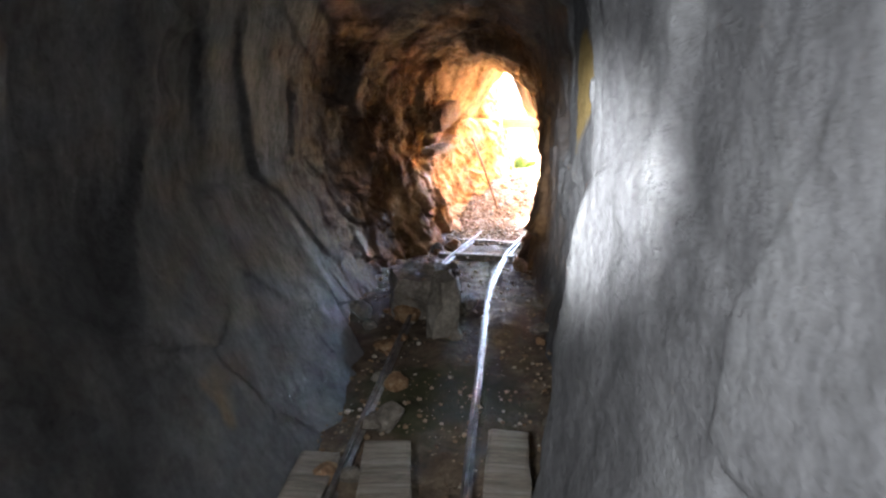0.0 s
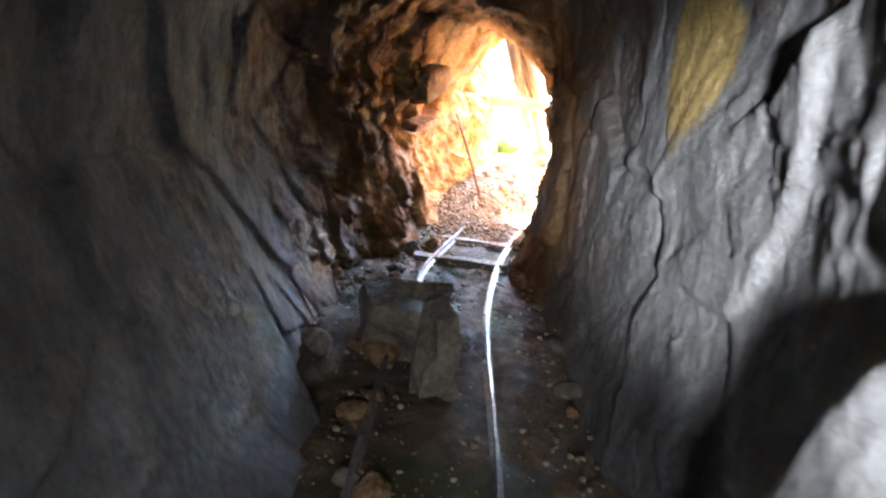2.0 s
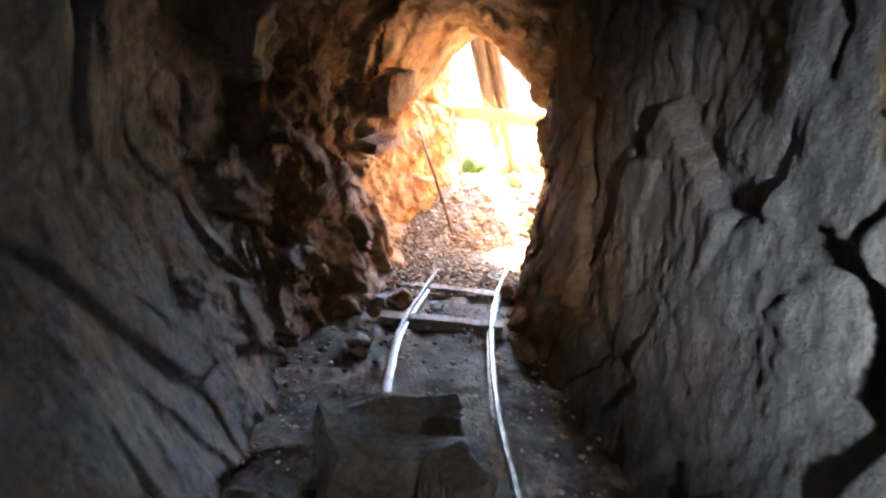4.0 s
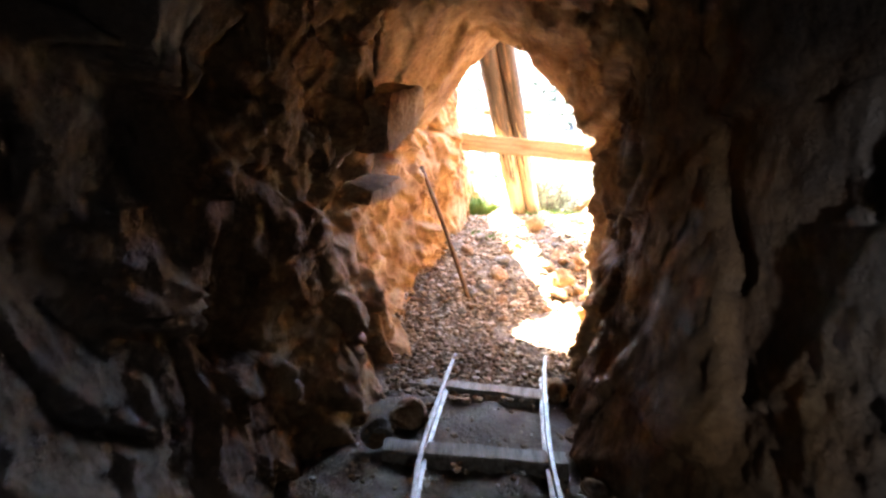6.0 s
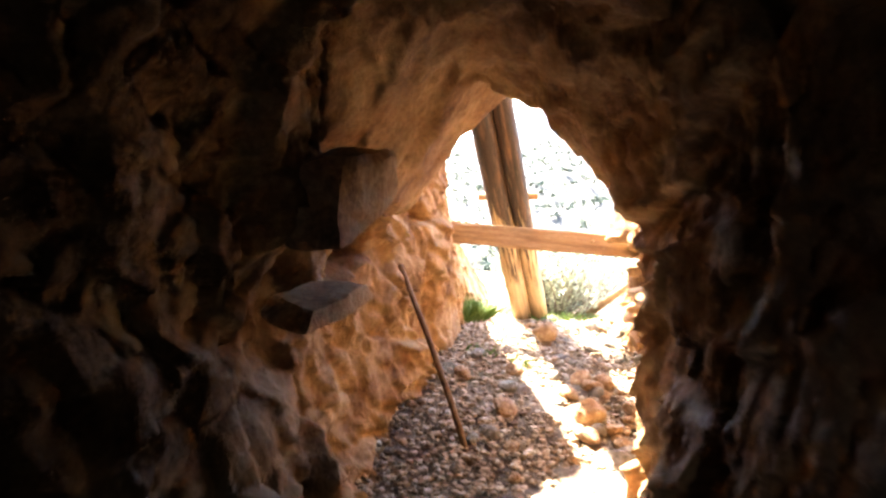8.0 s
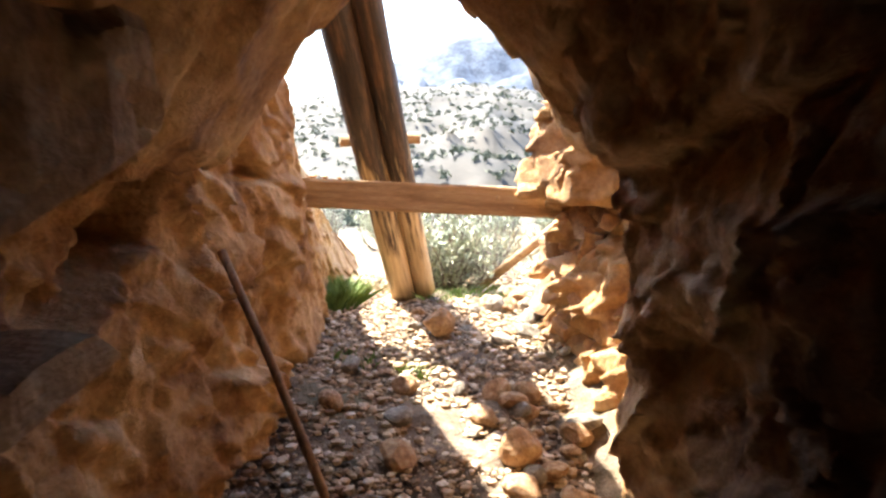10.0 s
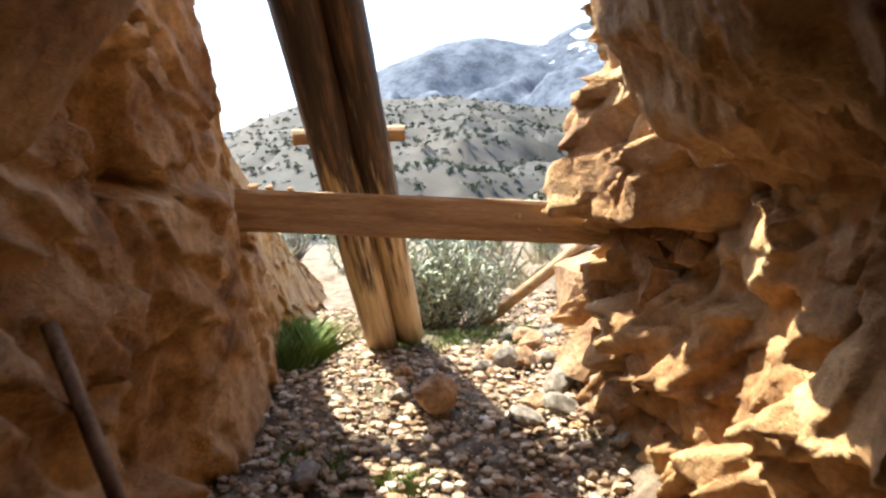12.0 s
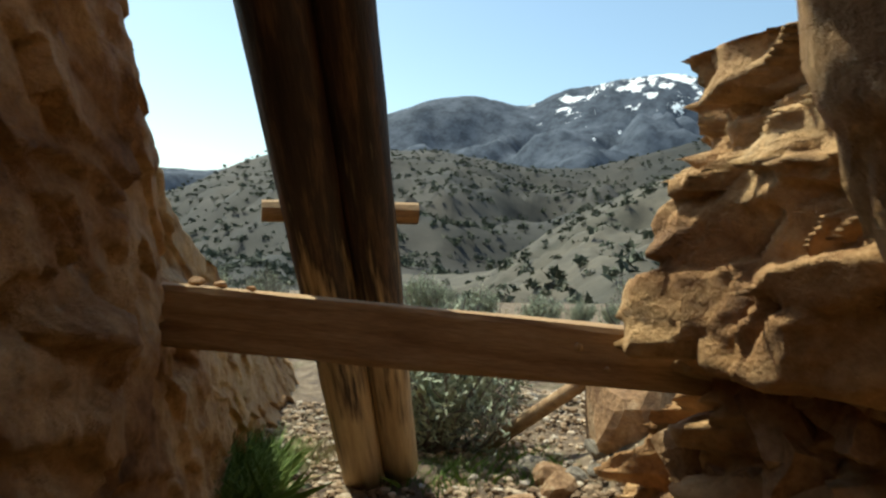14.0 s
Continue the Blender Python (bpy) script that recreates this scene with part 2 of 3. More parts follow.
def ground_z(x, y):
    """Height of the ground: level floor, a rubble heap in the mouth, a bench outside, then a fall to the valley."""
    heap = np.interp(y - 0.22 * (x - 1.2), [7.9, 8.8, 9.3, 10.0, 10.7, 12.0, 15, 24, 60, 140, 400], [0, 0.13, 0.28, 0.46, 0.55, 0.52, 0.48, 0.1, -4, -9, -12])
    wall_x = np.interp(y, [8.2, 8.85, 9.45, 10.0, 10.5, 11.3], [1.26, 1.95, 2.16, 2.16, 2.45, 3.0])
    t = np.clip((x - wall_x + 0.5) / 0.6, 0, 1)
    talus = 0.3 * t * t * np.clip((y - 8.3) / 0.6, 0, 1) * np.clip((13 - y) / 2, 0, 1)
    fall = 0.10 * np.exp(-((x + 0.12) / 0.5) ** 2 - ((y - 5.35) / 0.45) ** 2)
    return heap + talus + fall


def wall(name, side, label, seed):
    ns, nv = 860, 160
    s = np.linspace(0, len(STATIONS) - 1, ns)
    st = np.array(STATIONS)
    lx, ly, rx, ry = (along(st[:, i], s) for i in range(4))
    bx, by = (lx, ly) if side < 0 else (rx, ry)
    cx, cy = (rx - lx), (ry - ly)
    ln = np.hypot(cx, cy)
    ox, oy = side * cx / ln, side * cy / ln          # outward
    if side < 0:
        top = np.interp(by, [-4, 5, 7, 9.6, 10.1, 10.45, 10.8, 11.2, 11.8, 12.6, 13.6], [2.3, 2.3, 1.95, 2.05, 2.45, 2.2, 1.75, 1.5, 1.25, 0.95, 0.6])
    else:
        top = np.interp(by, [-4, 5, 8, 8.9, 9.5, 9.85, 10.2, 10.4, 10.7, 11.3], [2.3, 2.3, 1.9, 1.98, 2.0, 2.05, 2.0, 1.15, 0.75, 0.55])
    inside = np.clip((LIP + (0.2 if side < 0 else 0.5) - by) / (0.6 if side < 0 else 0.35), 0, 1)
    v = np.linspace(0, 1, nv)
    S, V = np.meshgrid(np.arange(ns), v, indexing="ij")
    S = S.ravel(); V = V.ravel()
    low = -0.25
    up = np.clip(V / 0.8, 0, 1)
    bend = np.clip((V - 0.8) / 0.2, 0, 1)
    foot = ground_z(bx, by)[S]
    z = low + foot + (top[S] - low - foot) * up
    belly = ((0.10 if side < 0 else 0.05) * inside[S] + 0.02) * np.sin(np.pi * np.clip((z - foot) / 1.9, 0, 1)) - 0.10 * (1 - up)
    inw = inside[S]
    out = belly - 0.16 * inw * np.clip((up - 0.75) / 0.25, 0, 1) ** 2 + bend * (-0.42 * inw + 0.45 * (1 - inw)) + (0.24 if side < 0 else 0.0) * (1 - inw) * np.clip(up - 0.45, 0, 1)
    if side < 0:                                      # the foot of the wall slopes in as a bank of leaning slabs
        bank = np.interp(by, [0.5, 2.0, 3.5, 4.4, 4.8, 6.2, 7.0], [0.05, 0.3, 0.5, 0.56, 0.34, 0.2, 0.0])[S]
        out = out - bank * np.clip(1 - z / 1.1, 0, 1.1)
    else:                                             # the corner before the hollow of the mouth hangs over
        out = out - 0.2 * np.exp(-((by[S] - 8.35) / 0.35) ** 2) * np.clip((z - 1.0) / 0.6, 0, 1)
        out = out + 0.16 * np.exp(-((by[S] - 8.45) / 0.4) ** 2) * np.clip((0.7 - z) / 0.6, 0, 1)
    z = z + bend * (0.17 * inw + 0.05 * (1 - inw))
    p = np.stack([bx[S] + ox[S] * out, by[S] + oy[S] * out, z], 1)
    back = p + np.stack([ox[S] * 0.4, oy[S] * 0.4, 0.3 * bend * inw - 0.3 * bend * (1 - inw)], 1)
    calm = 0.28 + 0.72 * np.clip((p[:, 1] - 4.8) / 1.5, 0, 1)
    if side > 0:                                      # the pale smooth face beside the start
        calm = 0.16 + 0.14 * np.clip((p[:, 1] - 2.35) / 0.35, 0, 1) + 0.25 * np.clip((p[:, 1] - 4.8) / 1.5, 0, 1) + 0.45 * np.clip((p[:, 1] - 6.6) / 1.0, 0, 1)
    rough = 1.0 + (0.1 if side < 0 else 0.6 * (1 - 0.8 * bend)) * np.clip((p[:, 1] - 8.9) / 0.8, 0, 1)
    d = relief(p, seed, calm * rough) * (0.35 + 0.65 * calm) * (1 - bend * (0.4 + 0.5 * (1 - inw))) + 0.03
    p[:, 2] += bend * (1 - inw) * (0.07 * fbm(p * 5, 4, seed + 60) + 0.03 * fbm(p * 16, 3, seed + 66))
    if side < 0:                                      # a plainer face outside, and the dark hollow under the slab
        k = np.clip((p[:, 1] - 9.8) / 0.5, 0, 1)
        d = d * (1 - 0.5 * k) - 0.09 * k
        d = d + 0.2 * np.exp(-((p[:, 1] - 7.85) / 0.3) ** 4 - ((z - 0.98) / 0.26) ** 4)
    p += np.stack([ox[S] * d, oy[S] * d, 0.15 * d], 1)
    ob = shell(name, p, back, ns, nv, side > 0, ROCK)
    return tagged(ob, label, "rock wall", kind="structure")


wall("wall_left", -1, "rough grey and ochre blasted rock wall of the adit", 3)
wall("wall_right", 1, "broken rock wall, pale and smooth inside, ochre at the mouth", 55)


def ceiling():
    ns, nu = 420, 90
    st = np.array(STATIONS)
    U, G = np.meshgrid(np.linspace(-0.1, 1.1, nu), np.linspace(0, 1, ns))
    U, G = U.ravel(), G.ravel()
    end = np.interp(U, [0, 0.3, 0.42, 0.65, 1.0], [10.05, 10.2, 10.4, 10.8, 11.25])
    s = G * end
    lx, ly, rx, ry = (along(st[:, i], s) for i in range(4))
    x, y = lx + (rx - lx) * U, ly + (ry - ly) * U
    z = np.interp(y, [5.2, 6.8, 8.2, 9.3], [2.28, 1.84, 1.77, 1.82]) + 0.24 * np.sin(np.pi * np.clip(U, 0, 1)) ** 0.7
    z = z - np.clip(s - 8.3, 0, 1) * np.clip(np.where(U < 0.38, 0.62, 0.42) * (np.abs(U - 0.38) / 0.4) ** 1.2, 0, 0.45)    # pointed arch of the mouth
    lip = np.clip((s - (end - 0.35)) / 0.35, 0, 1)
    z = z + 0.9 * lip ** 3
    p = np.stack([x, y, z], 1)
    back = p + np.array([0, -0.1, 0.4])
    p[:, 2] += relief(p, 91) * 0.7 * (1 - 0.5 * lip) + 0.02
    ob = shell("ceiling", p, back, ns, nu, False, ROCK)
    tagged(ob, "rough blasted rock roof of the adit", "ceiling", kind="structure")


ceiling()


def end_wall():
    n = 40
    X, Z = np.meshgrid(np.linspace(-1.6, 1.3, n), np.linspace(-0.3, 2.7, n), indexing="ij")
    p = np.stack([X.ravel(), np.full(n * n, -2.9), Z.ravel()], 1)
    p[:, 1] += relief(p, 120)
    ob = mesh_object("wall_back", p, grid_faces(n, n), ROCK)
    m = ob.modifiers.new("thick", "SOLIDIFY")
    m.thickness = 0.3
    tagged(ob, "rough grey rock face closing the adit", "rock wall", kind="structure")


end_wall()


def hillside():
    """The slope into which the adit is driven, above its roof."""
    n, k = 90, 70
    X, Y = np.meshgrid(np.linspace(-9, 12, n), np.linspace(-8, 9.1, k), indexing="ij")
    x, y = X.ravel(), Y.ravel()
    yy = y + 0.35 * np.clip(x - 1, -3, 3) * np.clip((y - 5) / 4, 0, 1)
    p = np.stack([x, yy, 2.75 + (9.1 - y) * 0.75 + 0.0 * x], 1)
    p[:, 2] += 0.5 * fbm(p * 0.6, 4, 7) + 0.2
    ob = mesh_object("hillside", p, grid_faces(n, k), OCHRE)
    tagged(ob, "steep stony ochre hillside above the adit mouth", "hillside", kind="structure")


hillside()

DIRT = grained("floor_dirt", (0.07, 0.045, 0.03), (0.17, 0.12, 0.08), (0.33, 0.25, 0.17), 7, rel=0.8, dist=0.02, fine=60, stain=(0.08, 0.075, 0.03))


def mossy(m):
    """Dark green algae on the wet floor inside the adit."""
    nt = m.node_tree
    b = nt.nodes["Principled BSDF"]
    col = b.inputs["Base Color"].links[0].from_socket
    tc = nt.nodes.new("ShaderNodeTexCoord")
    d = nt.nodes.new("ShaderNodeVectorMath")
    d.operation = "DISTANCE"
    d.inputs[1].default_value = (-0.05, 3.5, 0)
    nt.links.new(tc.outputs["Object"], d.inputs[0])
    w = nt.nodes.new("ShaderNodeMath")
    w.operation = "MULTIPLY_ADD"
    w.inputs[1].default_value = 0.8
    nt.links.new(noise_node(nt, 4, 5, 0.6), w.inputs[0])
    nt.links.new(d.outputs["Value"], w.inputs[2])
    f = ramp(nt, w.outputs[0], ((0.75, (0.8, 0.8, 0.8)), (1.0, (0, 0, 0))))
    nt.links.new(mix(nt, f, col, (0.045, 0.05, 0.018)), b.inputs["Base Color"])


mossy(DIRT)


def ground():
    xs = np.concatenate([-np.geomspace(3000, 3, 30), np.linspace(-2.6, 5.4, 170), np.geomspace(6, 3000, 34)])
    ys = np.concatenate([np.linspace(-3.4, 7.8, 150), np.linspace(7.85, 15, 170), np.geomspace(15.3, 4000, 46)])
    X, Y = np.meshgrid(xs, ys, indexing="ij")
    x, y = X.ravel(), Y.ravel()
    z = ground_z(x, y)
    p = np.stack([x, y, z], 1)
    near = np.clip((40 - y) / 20, 0, 1)
    q = p * np.array([1, 1, 0])
    z = z - 0.03 + near * (0.035 * fbm(q * 2.1, 4, 5) + 0.02 * fbm(q * 11, 3, 15)) + 0.02 * np.abs(facets(q * 9, 8)[0]) * near
    p[:, 2] = z
    ob = mesh_object("ground", p, grid_faces(len(xs), len(ys)), DIRT)
    tagged(ob, "stony brown dirt floor and dry desert ground", "ground", kind="structure")


ground()

# ---- distance ----
SCRUB = grained("hill_scrub", (0.045, 0.042, 0.03), (0.085, 0.073, 0.054), (0.13, 0.11, 0.083), 0.05, rel=0.3, dist=0.5, fine=0.4)
EYE_OUT = Vector((0.9, 9.0, 1.5))


def ridge(name, label, crest, near, far, base, mat, seed, rough=0.03):
    """A hill as a real slope from the distance near up to a crest at the distance far; crest: azimuth (degrees from +y to +x), elevation."""
    crest = np.array(crest, float)
    na, nr = 260, 60
    az = np.linspace(crest[0, 0], crest[-1, 0], na)
    el = np.interp(az, crest[:, 0], crest[:, 1])
    kern = np.hanning(9); kern /= kern.sum()
    el = np.convolve(np.pad(el, 4, mode="edge"), kern, "valid")
    A, T = np.meshgrid(np.arange(na), np.linspace(0, 1.25, nr), indexing="ij")
    A, T = A.ravel(), T.ravel()
    r = near + (far - near) * T
    top = np.tan(np.radians(el))[A] * far + 0
    h = base + (top + EYE_OUT.z - base) * np.where(T <= 1, T ** 0.9, 1 - (T - 1) * 2)
    a = np.radians(az)[A]
    p = np.stack([EYE_OUT.x + r * np.sin(a), EYE_OUT.y + r * np.cos(a), h], 1)
    q = p / far
    ridged = -np.abs(fbm(q * 6, 4, seed)) * far * rough * np.sin(np.pi * np.clip(T, 0, 1)) * 2.2
    p[:, 2] += ridged + fbm(q * 60, 3, seed + 9) * far * 0.0015
    ob = mesh_object(name, p, grid_faces(na, nr, True), mat)
    tagged(ob, label, "hill", kind="structure")
    return p[(T > 0.02) & (T < 1.02)]


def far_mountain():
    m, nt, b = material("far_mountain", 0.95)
    # the blue of distance haze is put into the rock colour
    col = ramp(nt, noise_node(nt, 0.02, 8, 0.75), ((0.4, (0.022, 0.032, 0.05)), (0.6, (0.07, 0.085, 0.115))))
    tc = nt.nodes.new("ShaderNodeTexCoord")
    sp = nt.nodes.new("ShaderNodeSeparateXYZ")
    nt.links.new(tc.outputs["Object"], sp.inputs[0])
    ma = nt.nodes.new("ShaderNodeMath"); ma.operation = "MULTIPLY_ADD"
    nt.links.new(noise_node(nt, 0.009, 7, 0.65, (1.8, 1.8, 0.5)), ma.inputs[0])
    ma.inputs[1].default_value = 1500.0
    nt.links.new(sp.outputs[2], ma.inputs[2])
    mr = nt.nodes.new("ShaderNodeMapRange")
    mr.inputs["From Min"].default_value, mr.inputs["From Max"].default_value = 1380, 1420
    nt.links.new(ma.outputs[0], mr.inputs["Value"])
    side = nt.nodes.new("ShaderNodeMath"); side.operation = "MULTIPLY_ADD"
    nt.links.new(sp.outputs[1], side.inputs[0])
    side.inputs[1].default_value = -0.62
    nt.links.new(sp.outputs[0], side.inputs[2])
    east = nt.nodes.new("ShaderNodeMapRange")
    east.inputs["From Min"].default_value, east.inputs["From Max"].default_value = -20, 60
    nt.links.new(side.outputs[0], east.inputs["Value"])
    both = nt.nodes.new("ShaderNodeMath"); both.operation = "MULTIPLY"
    nt.links.new(mr.outputs[0], both.inputs[0]); nt.links.new(east.outputs[0], both.inputs[1])
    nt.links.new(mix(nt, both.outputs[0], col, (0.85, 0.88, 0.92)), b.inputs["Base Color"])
    return m


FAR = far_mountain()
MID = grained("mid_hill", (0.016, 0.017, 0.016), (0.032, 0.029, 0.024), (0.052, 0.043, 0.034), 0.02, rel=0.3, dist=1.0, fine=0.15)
ridge("backdrop_mountain", "distant mountain tinted haze blue, with snow patches near its top",
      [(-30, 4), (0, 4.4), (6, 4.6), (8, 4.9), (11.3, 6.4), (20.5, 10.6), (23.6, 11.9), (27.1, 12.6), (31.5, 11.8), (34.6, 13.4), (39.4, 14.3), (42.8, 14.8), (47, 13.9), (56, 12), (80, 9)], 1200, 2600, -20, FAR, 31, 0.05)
hill_points = ridge("backdrop_hill", "brown scrub-covered ridge behind the valley",
      [(-40, 1), (0, 1.6), (5.2, 3.2), (7.2, 4.6), (11.3, 6.6), (16, 7.3), (21.2, 7.7), (24.9, 8.0), (28.6, 7.5), (31.9, 7.0), (36.4, 7.2), (41.6, 8.7), (47, 10.3), (55, 11), (80, 11)], 130, 520, -9, MID, 41)
slope_points = ridge("backdrop_slope", "pale dry hillside dotted with shrubs",
      [(22, -4), (27, -3), (29.4, -2.1), (31.1, -0.5), (33.7, 1.7), (37.1, 4.0), (41.8, 6.3), (45.9, 8.0), (52, 9.5), (80, 13)], 26, 95, -1.5, SCRUB, 51)

# ---- things ----
def tube(points, radius, sides=10, wob=0.0, seed=0, taper=1.0, cap=True):
    """A round bar along points, with uneven thickness."""
    rng = random.Random(seed)
    bm = bmesh.new()
    pts = [Vector(p) for p in points]
    rings = []
    for i, p in enumerate(pts):
        d = (pts[min(i + 1, len(pts) - 1)] - pts[max(i - 1, 0)]).normalized()
        a = d.cross(Vector((0.31, 0.2, 1))).normalized()
        b = d.cross(a)
        r = radius * (1 + (taper - 1) * i / max(1, len(pts) - 1))
        rings.append([bm.verts.new(p + (a * math.cos(t) + b * math.sin(t)) * r * (1 + rng.uniform(-wob, wob)))
                      for t in (2 * math.pi * k / sides for k in range(sides))])
    for u, v in zip(rings, rings[1:]):
        for k in range(sides):
            bm.faces.new((u[k], u[(k + 1) % sides], v[(k + 1) % sides], v[k]))
    if cap:
        bm.faces.new(rings[0][::-1])
        bm.faces.new(rings[-1])
    return bm


def board(size, seed=0, wear=0.006, cuts=6):
    """A sawn board, its long side along x, with worn, slightly uneven edges."""
    rng = random.Random(seed)
    bm = bmesh.new()
    lx, ly, lz = size
    prof = [(-.5, -.4), (-.44, -.5), (.44, -.5), (.5, -.4), (.5, .4), (.44, .5), (-.44, .5), (-.5, .4)]
    rings = []
    for i in range(cuts + 1):
        x = (i / cuts - 0.5) * lx
        rings.append([bm.verts.new((x + rng.uniform(-wear, wear), a * ly + rng.uniform(-wear, wear), b * lz + rng.uniform(-wear, wear) * 0.5)) for a, b in prof])
    for u, v in zip(rings, rings[1:]):
        for k in range(8):
            bm.faces.new((u[k], u[(k + 1) % 8], v[(k + 1) % 8], v[k]))
    bm.faces.new(rings[0][::-1])
    bm.faces.new(rings[-1])
    bmesh.ops.recalc_face_normals(bm, faces=bm.faces)
    return bm


def rock_mesh(size, seed, sub=3, angular=0.35):
    """A broken stone: a ball cut by random planes and roughened."""
    rng = random.Random(seed)
    bm = bmesh.new()
    bmesh.ops.create_icosphere(bm, subdivisions=sub, radius=1.0)
    planes = [(Vector((rng.gauss(0, 1), rng.gauss(0, 1), rng.gauss(0, 1))).normalized(), rng.uniform(0.55, 0.9)) for _ in range(9)]
    off = Vector((seed * 3.7, seed * 1.3, 0))
    for v in bm.verts:
        for n, d in planes:
            e = v.co.dot(n) - d
            if e > 0:
                v.co -= n * e * 0.95
        v.co *= 1 + 0.10 * noise.noise(v.co * 2.2 + off) + 0.04 * noise.noise(v.co * 6 + off)
        v.co = Vector((v.co.x * size[0] / 2, v.co.y * size[1] / 2, v.co.z * size[2] / 2))
    return bm


def rock(name, at, size, mat, label, seed, turn=(0, 0, 0), sub=3, group=""):
    ob = part(name, rock_mesh(size, seed, sub), mat, smooth=False)
    ob.matrix_world = pose(*at, *turn)
    return tagged(ob, label, "rock", group)


def gz(x, y):
    return float(ground_z(np.array([x]), np.array([y]))[0])


RAIL_L = [(-0.60, 0.2), (-0.52, 1.5), (-0.435, 2.45), (-0.37, 3.2), (-0.31, 4.0), (-0.23, 4.75), (-0.10, 5.8), (0.02, 6.6), (0.14, 7.1), (0.46, 8.13), (0.76, 8.95)]
RAIL_R = [(-0.06, 0.2), (0.02, 1.5), (0.09, 2.5), (0.15, 3.2), (0.23, 4.0), (0.29, 4.7), (0.38, 5.6), (0.53, 6.4), (0.66, 7.0), (0.96, 8.0), (1.26, 8.75)]


def rail(points, seed):
    """A light mine rail: foot, web and head drawn along a curve."""
    k = np.arange(len(points))
    f = np.linspace(0, len(points) - 1, 60)
    P = np.array(points)
    kern = np.hanning(9); kern /= kern.sum()
    x, y = (np.convolve(np.pad(np.interp(f, k, P[:, i]), 4, mode="edge"), kern, "valid") for i in (0, 1))
    prof = [(-.028, 0), (.028, 0), (.028, .006), (.005, .012), (.005, .035), (.014, .04), (.014, .052), (.010, .056), (-.010, .056), (-.014, .052), (-.014, .04), (-.005, .035), (-.005, .012), (-.028, .006)]
    bm = bmesh.new()
    rings = []
    for i in range(len(f)):
        a, b = max(i - 1, 0), min(i + 1, len(f) - 1)
        d = Vector((x[b] - x[a], y[b] - y[a], 0)).normalized()
        n = Vector((d.y, -d.x, 0))
        z = 0.005 + 0.006 * math.sin(i * 0.5 + seed)
        rings.append([bm.verts.new(Vector((x[i], y[i], z + h)) + n * w * 0.8) for w, h in prof])
    m = len(prof)
    for u, v in zip(rings, rings[1:]):
        for q in range(m):
            bm.faces.new((u[q], u[(q + 1) % m], v[(q + 1) % m], v[q]))
    bm.faces.new(rings[0][::-1]); bm.faces.new(rings[-1])
    bmesh.ops.recalc_face_normals(bm, faces=bm.faces)
    ob = part("mine_rail", bm, RUST)
    return tagged(ob, "narrow rusty steel mine rail on the dirt floor", "rail", "mine track")


rail(RAIL_L, 0)
rail(RAIL_R, 1.5)


def tie(x, y, turn, length, seed):
    ob = part("railway_tie", board((length, 0.13, 0.08), seed, 0.01), PLANK)
    ob.matrix_world = pose(x, y, -0.012, 0, 0, turn)
    tagged(ob, "weathered grey wooden tie half buried under the rails", "railway tie", "mine track ties")


for i, (x, y, a) in enumerate([(0.34, 7.0, -12), (0.5, 7.75, -18), (0.72, 8.35, -20)]):
    tie(x, y, a, 0.78, i)


def floor_plank(x, y, z, length, width, turn, seed):
    ob = part("floor_plank", board((length, width, 0.04), seed, 0.008), PLANK)
    ob.matrix_world = pose(x, y, z, 0, 0, 90 + turn)
    tagged(ob, "loose weathered grey plank lying on the floor", "plank", "planks on the floor")


floor_plank(-0.55, 2.3, 0.04, 0.9, 0.16, -4, 11)
floor_plank(-0.22, 2.35, 0.05, 0.95, 0.20, 3, 12)
floor_plank(0.25, 2.5, 0.05, 0.85, 0.18, -6, 13)

# fallen slab and pointed stone across the track
def block(size, seed, taper=1.0, cuts=5, rough=0.02):
    """An angular split block of rock: a wedge with chipped faces."""
    rng = random.Random(seed)
    bm = bmesh.new()
    bmesh.ops.create_cube(bm, size=1.0)
    for v in bm.verts:
        k = taper if v.co.z > 0 else 1.0
        v.co = Vector((v.co.x * k + rng.uniform(-.17, .17), v.co.y * k + rng.uniform(-.17, .17), v.co.z + rng.uniform(-.14, .14)))
    bmesh.ops.subdivide_edges(bm, edges=bm.edges, cuts=cuts, use_grid_fill=True)
    off = Vector((seed * 1.7, 0, seed))
    for v in bm.verts:
        v.co = Vector((v.co.x * size[0], v.co.y * size[1], v.co.z * size[2]))
        v.co += Vector([noise.noise(v.co * 9 + off * (i + 1)) for i in range(3)]) * rough
        r = Vector((v.co.x / size[0], v.co.y / size[1], v.co.z / size[2])).length
        if r > 0.68:
            v.co *= 0.68 / r + (1 - 0.68 / r) * 0.55
    return bm


def split_rock(name, at, turn, size, seed, mat, label, taper=1.0, rough=0.045):
    ob = part(name, block(size, seed, taper, rough=rough), mat)
    ob.matrix_world = pose(*at, *turn)
    return tagged(ob, label, "rock")


split_rock("rock_slab", (-0.13, 5.0, 0.19), (10, 0, 4), (0.46, 0.42, 0.32), 21, BOULDER, "large flat ochre-grey rock slab lying across the track")
split_rock("pointed_rock", (0.0, 4.52, 0.16), (-6, 3, 8), (0.22, 0.18, 0.54), 22, BOULDER, "upright pointed pale grey stone beside the rail", 0.55)

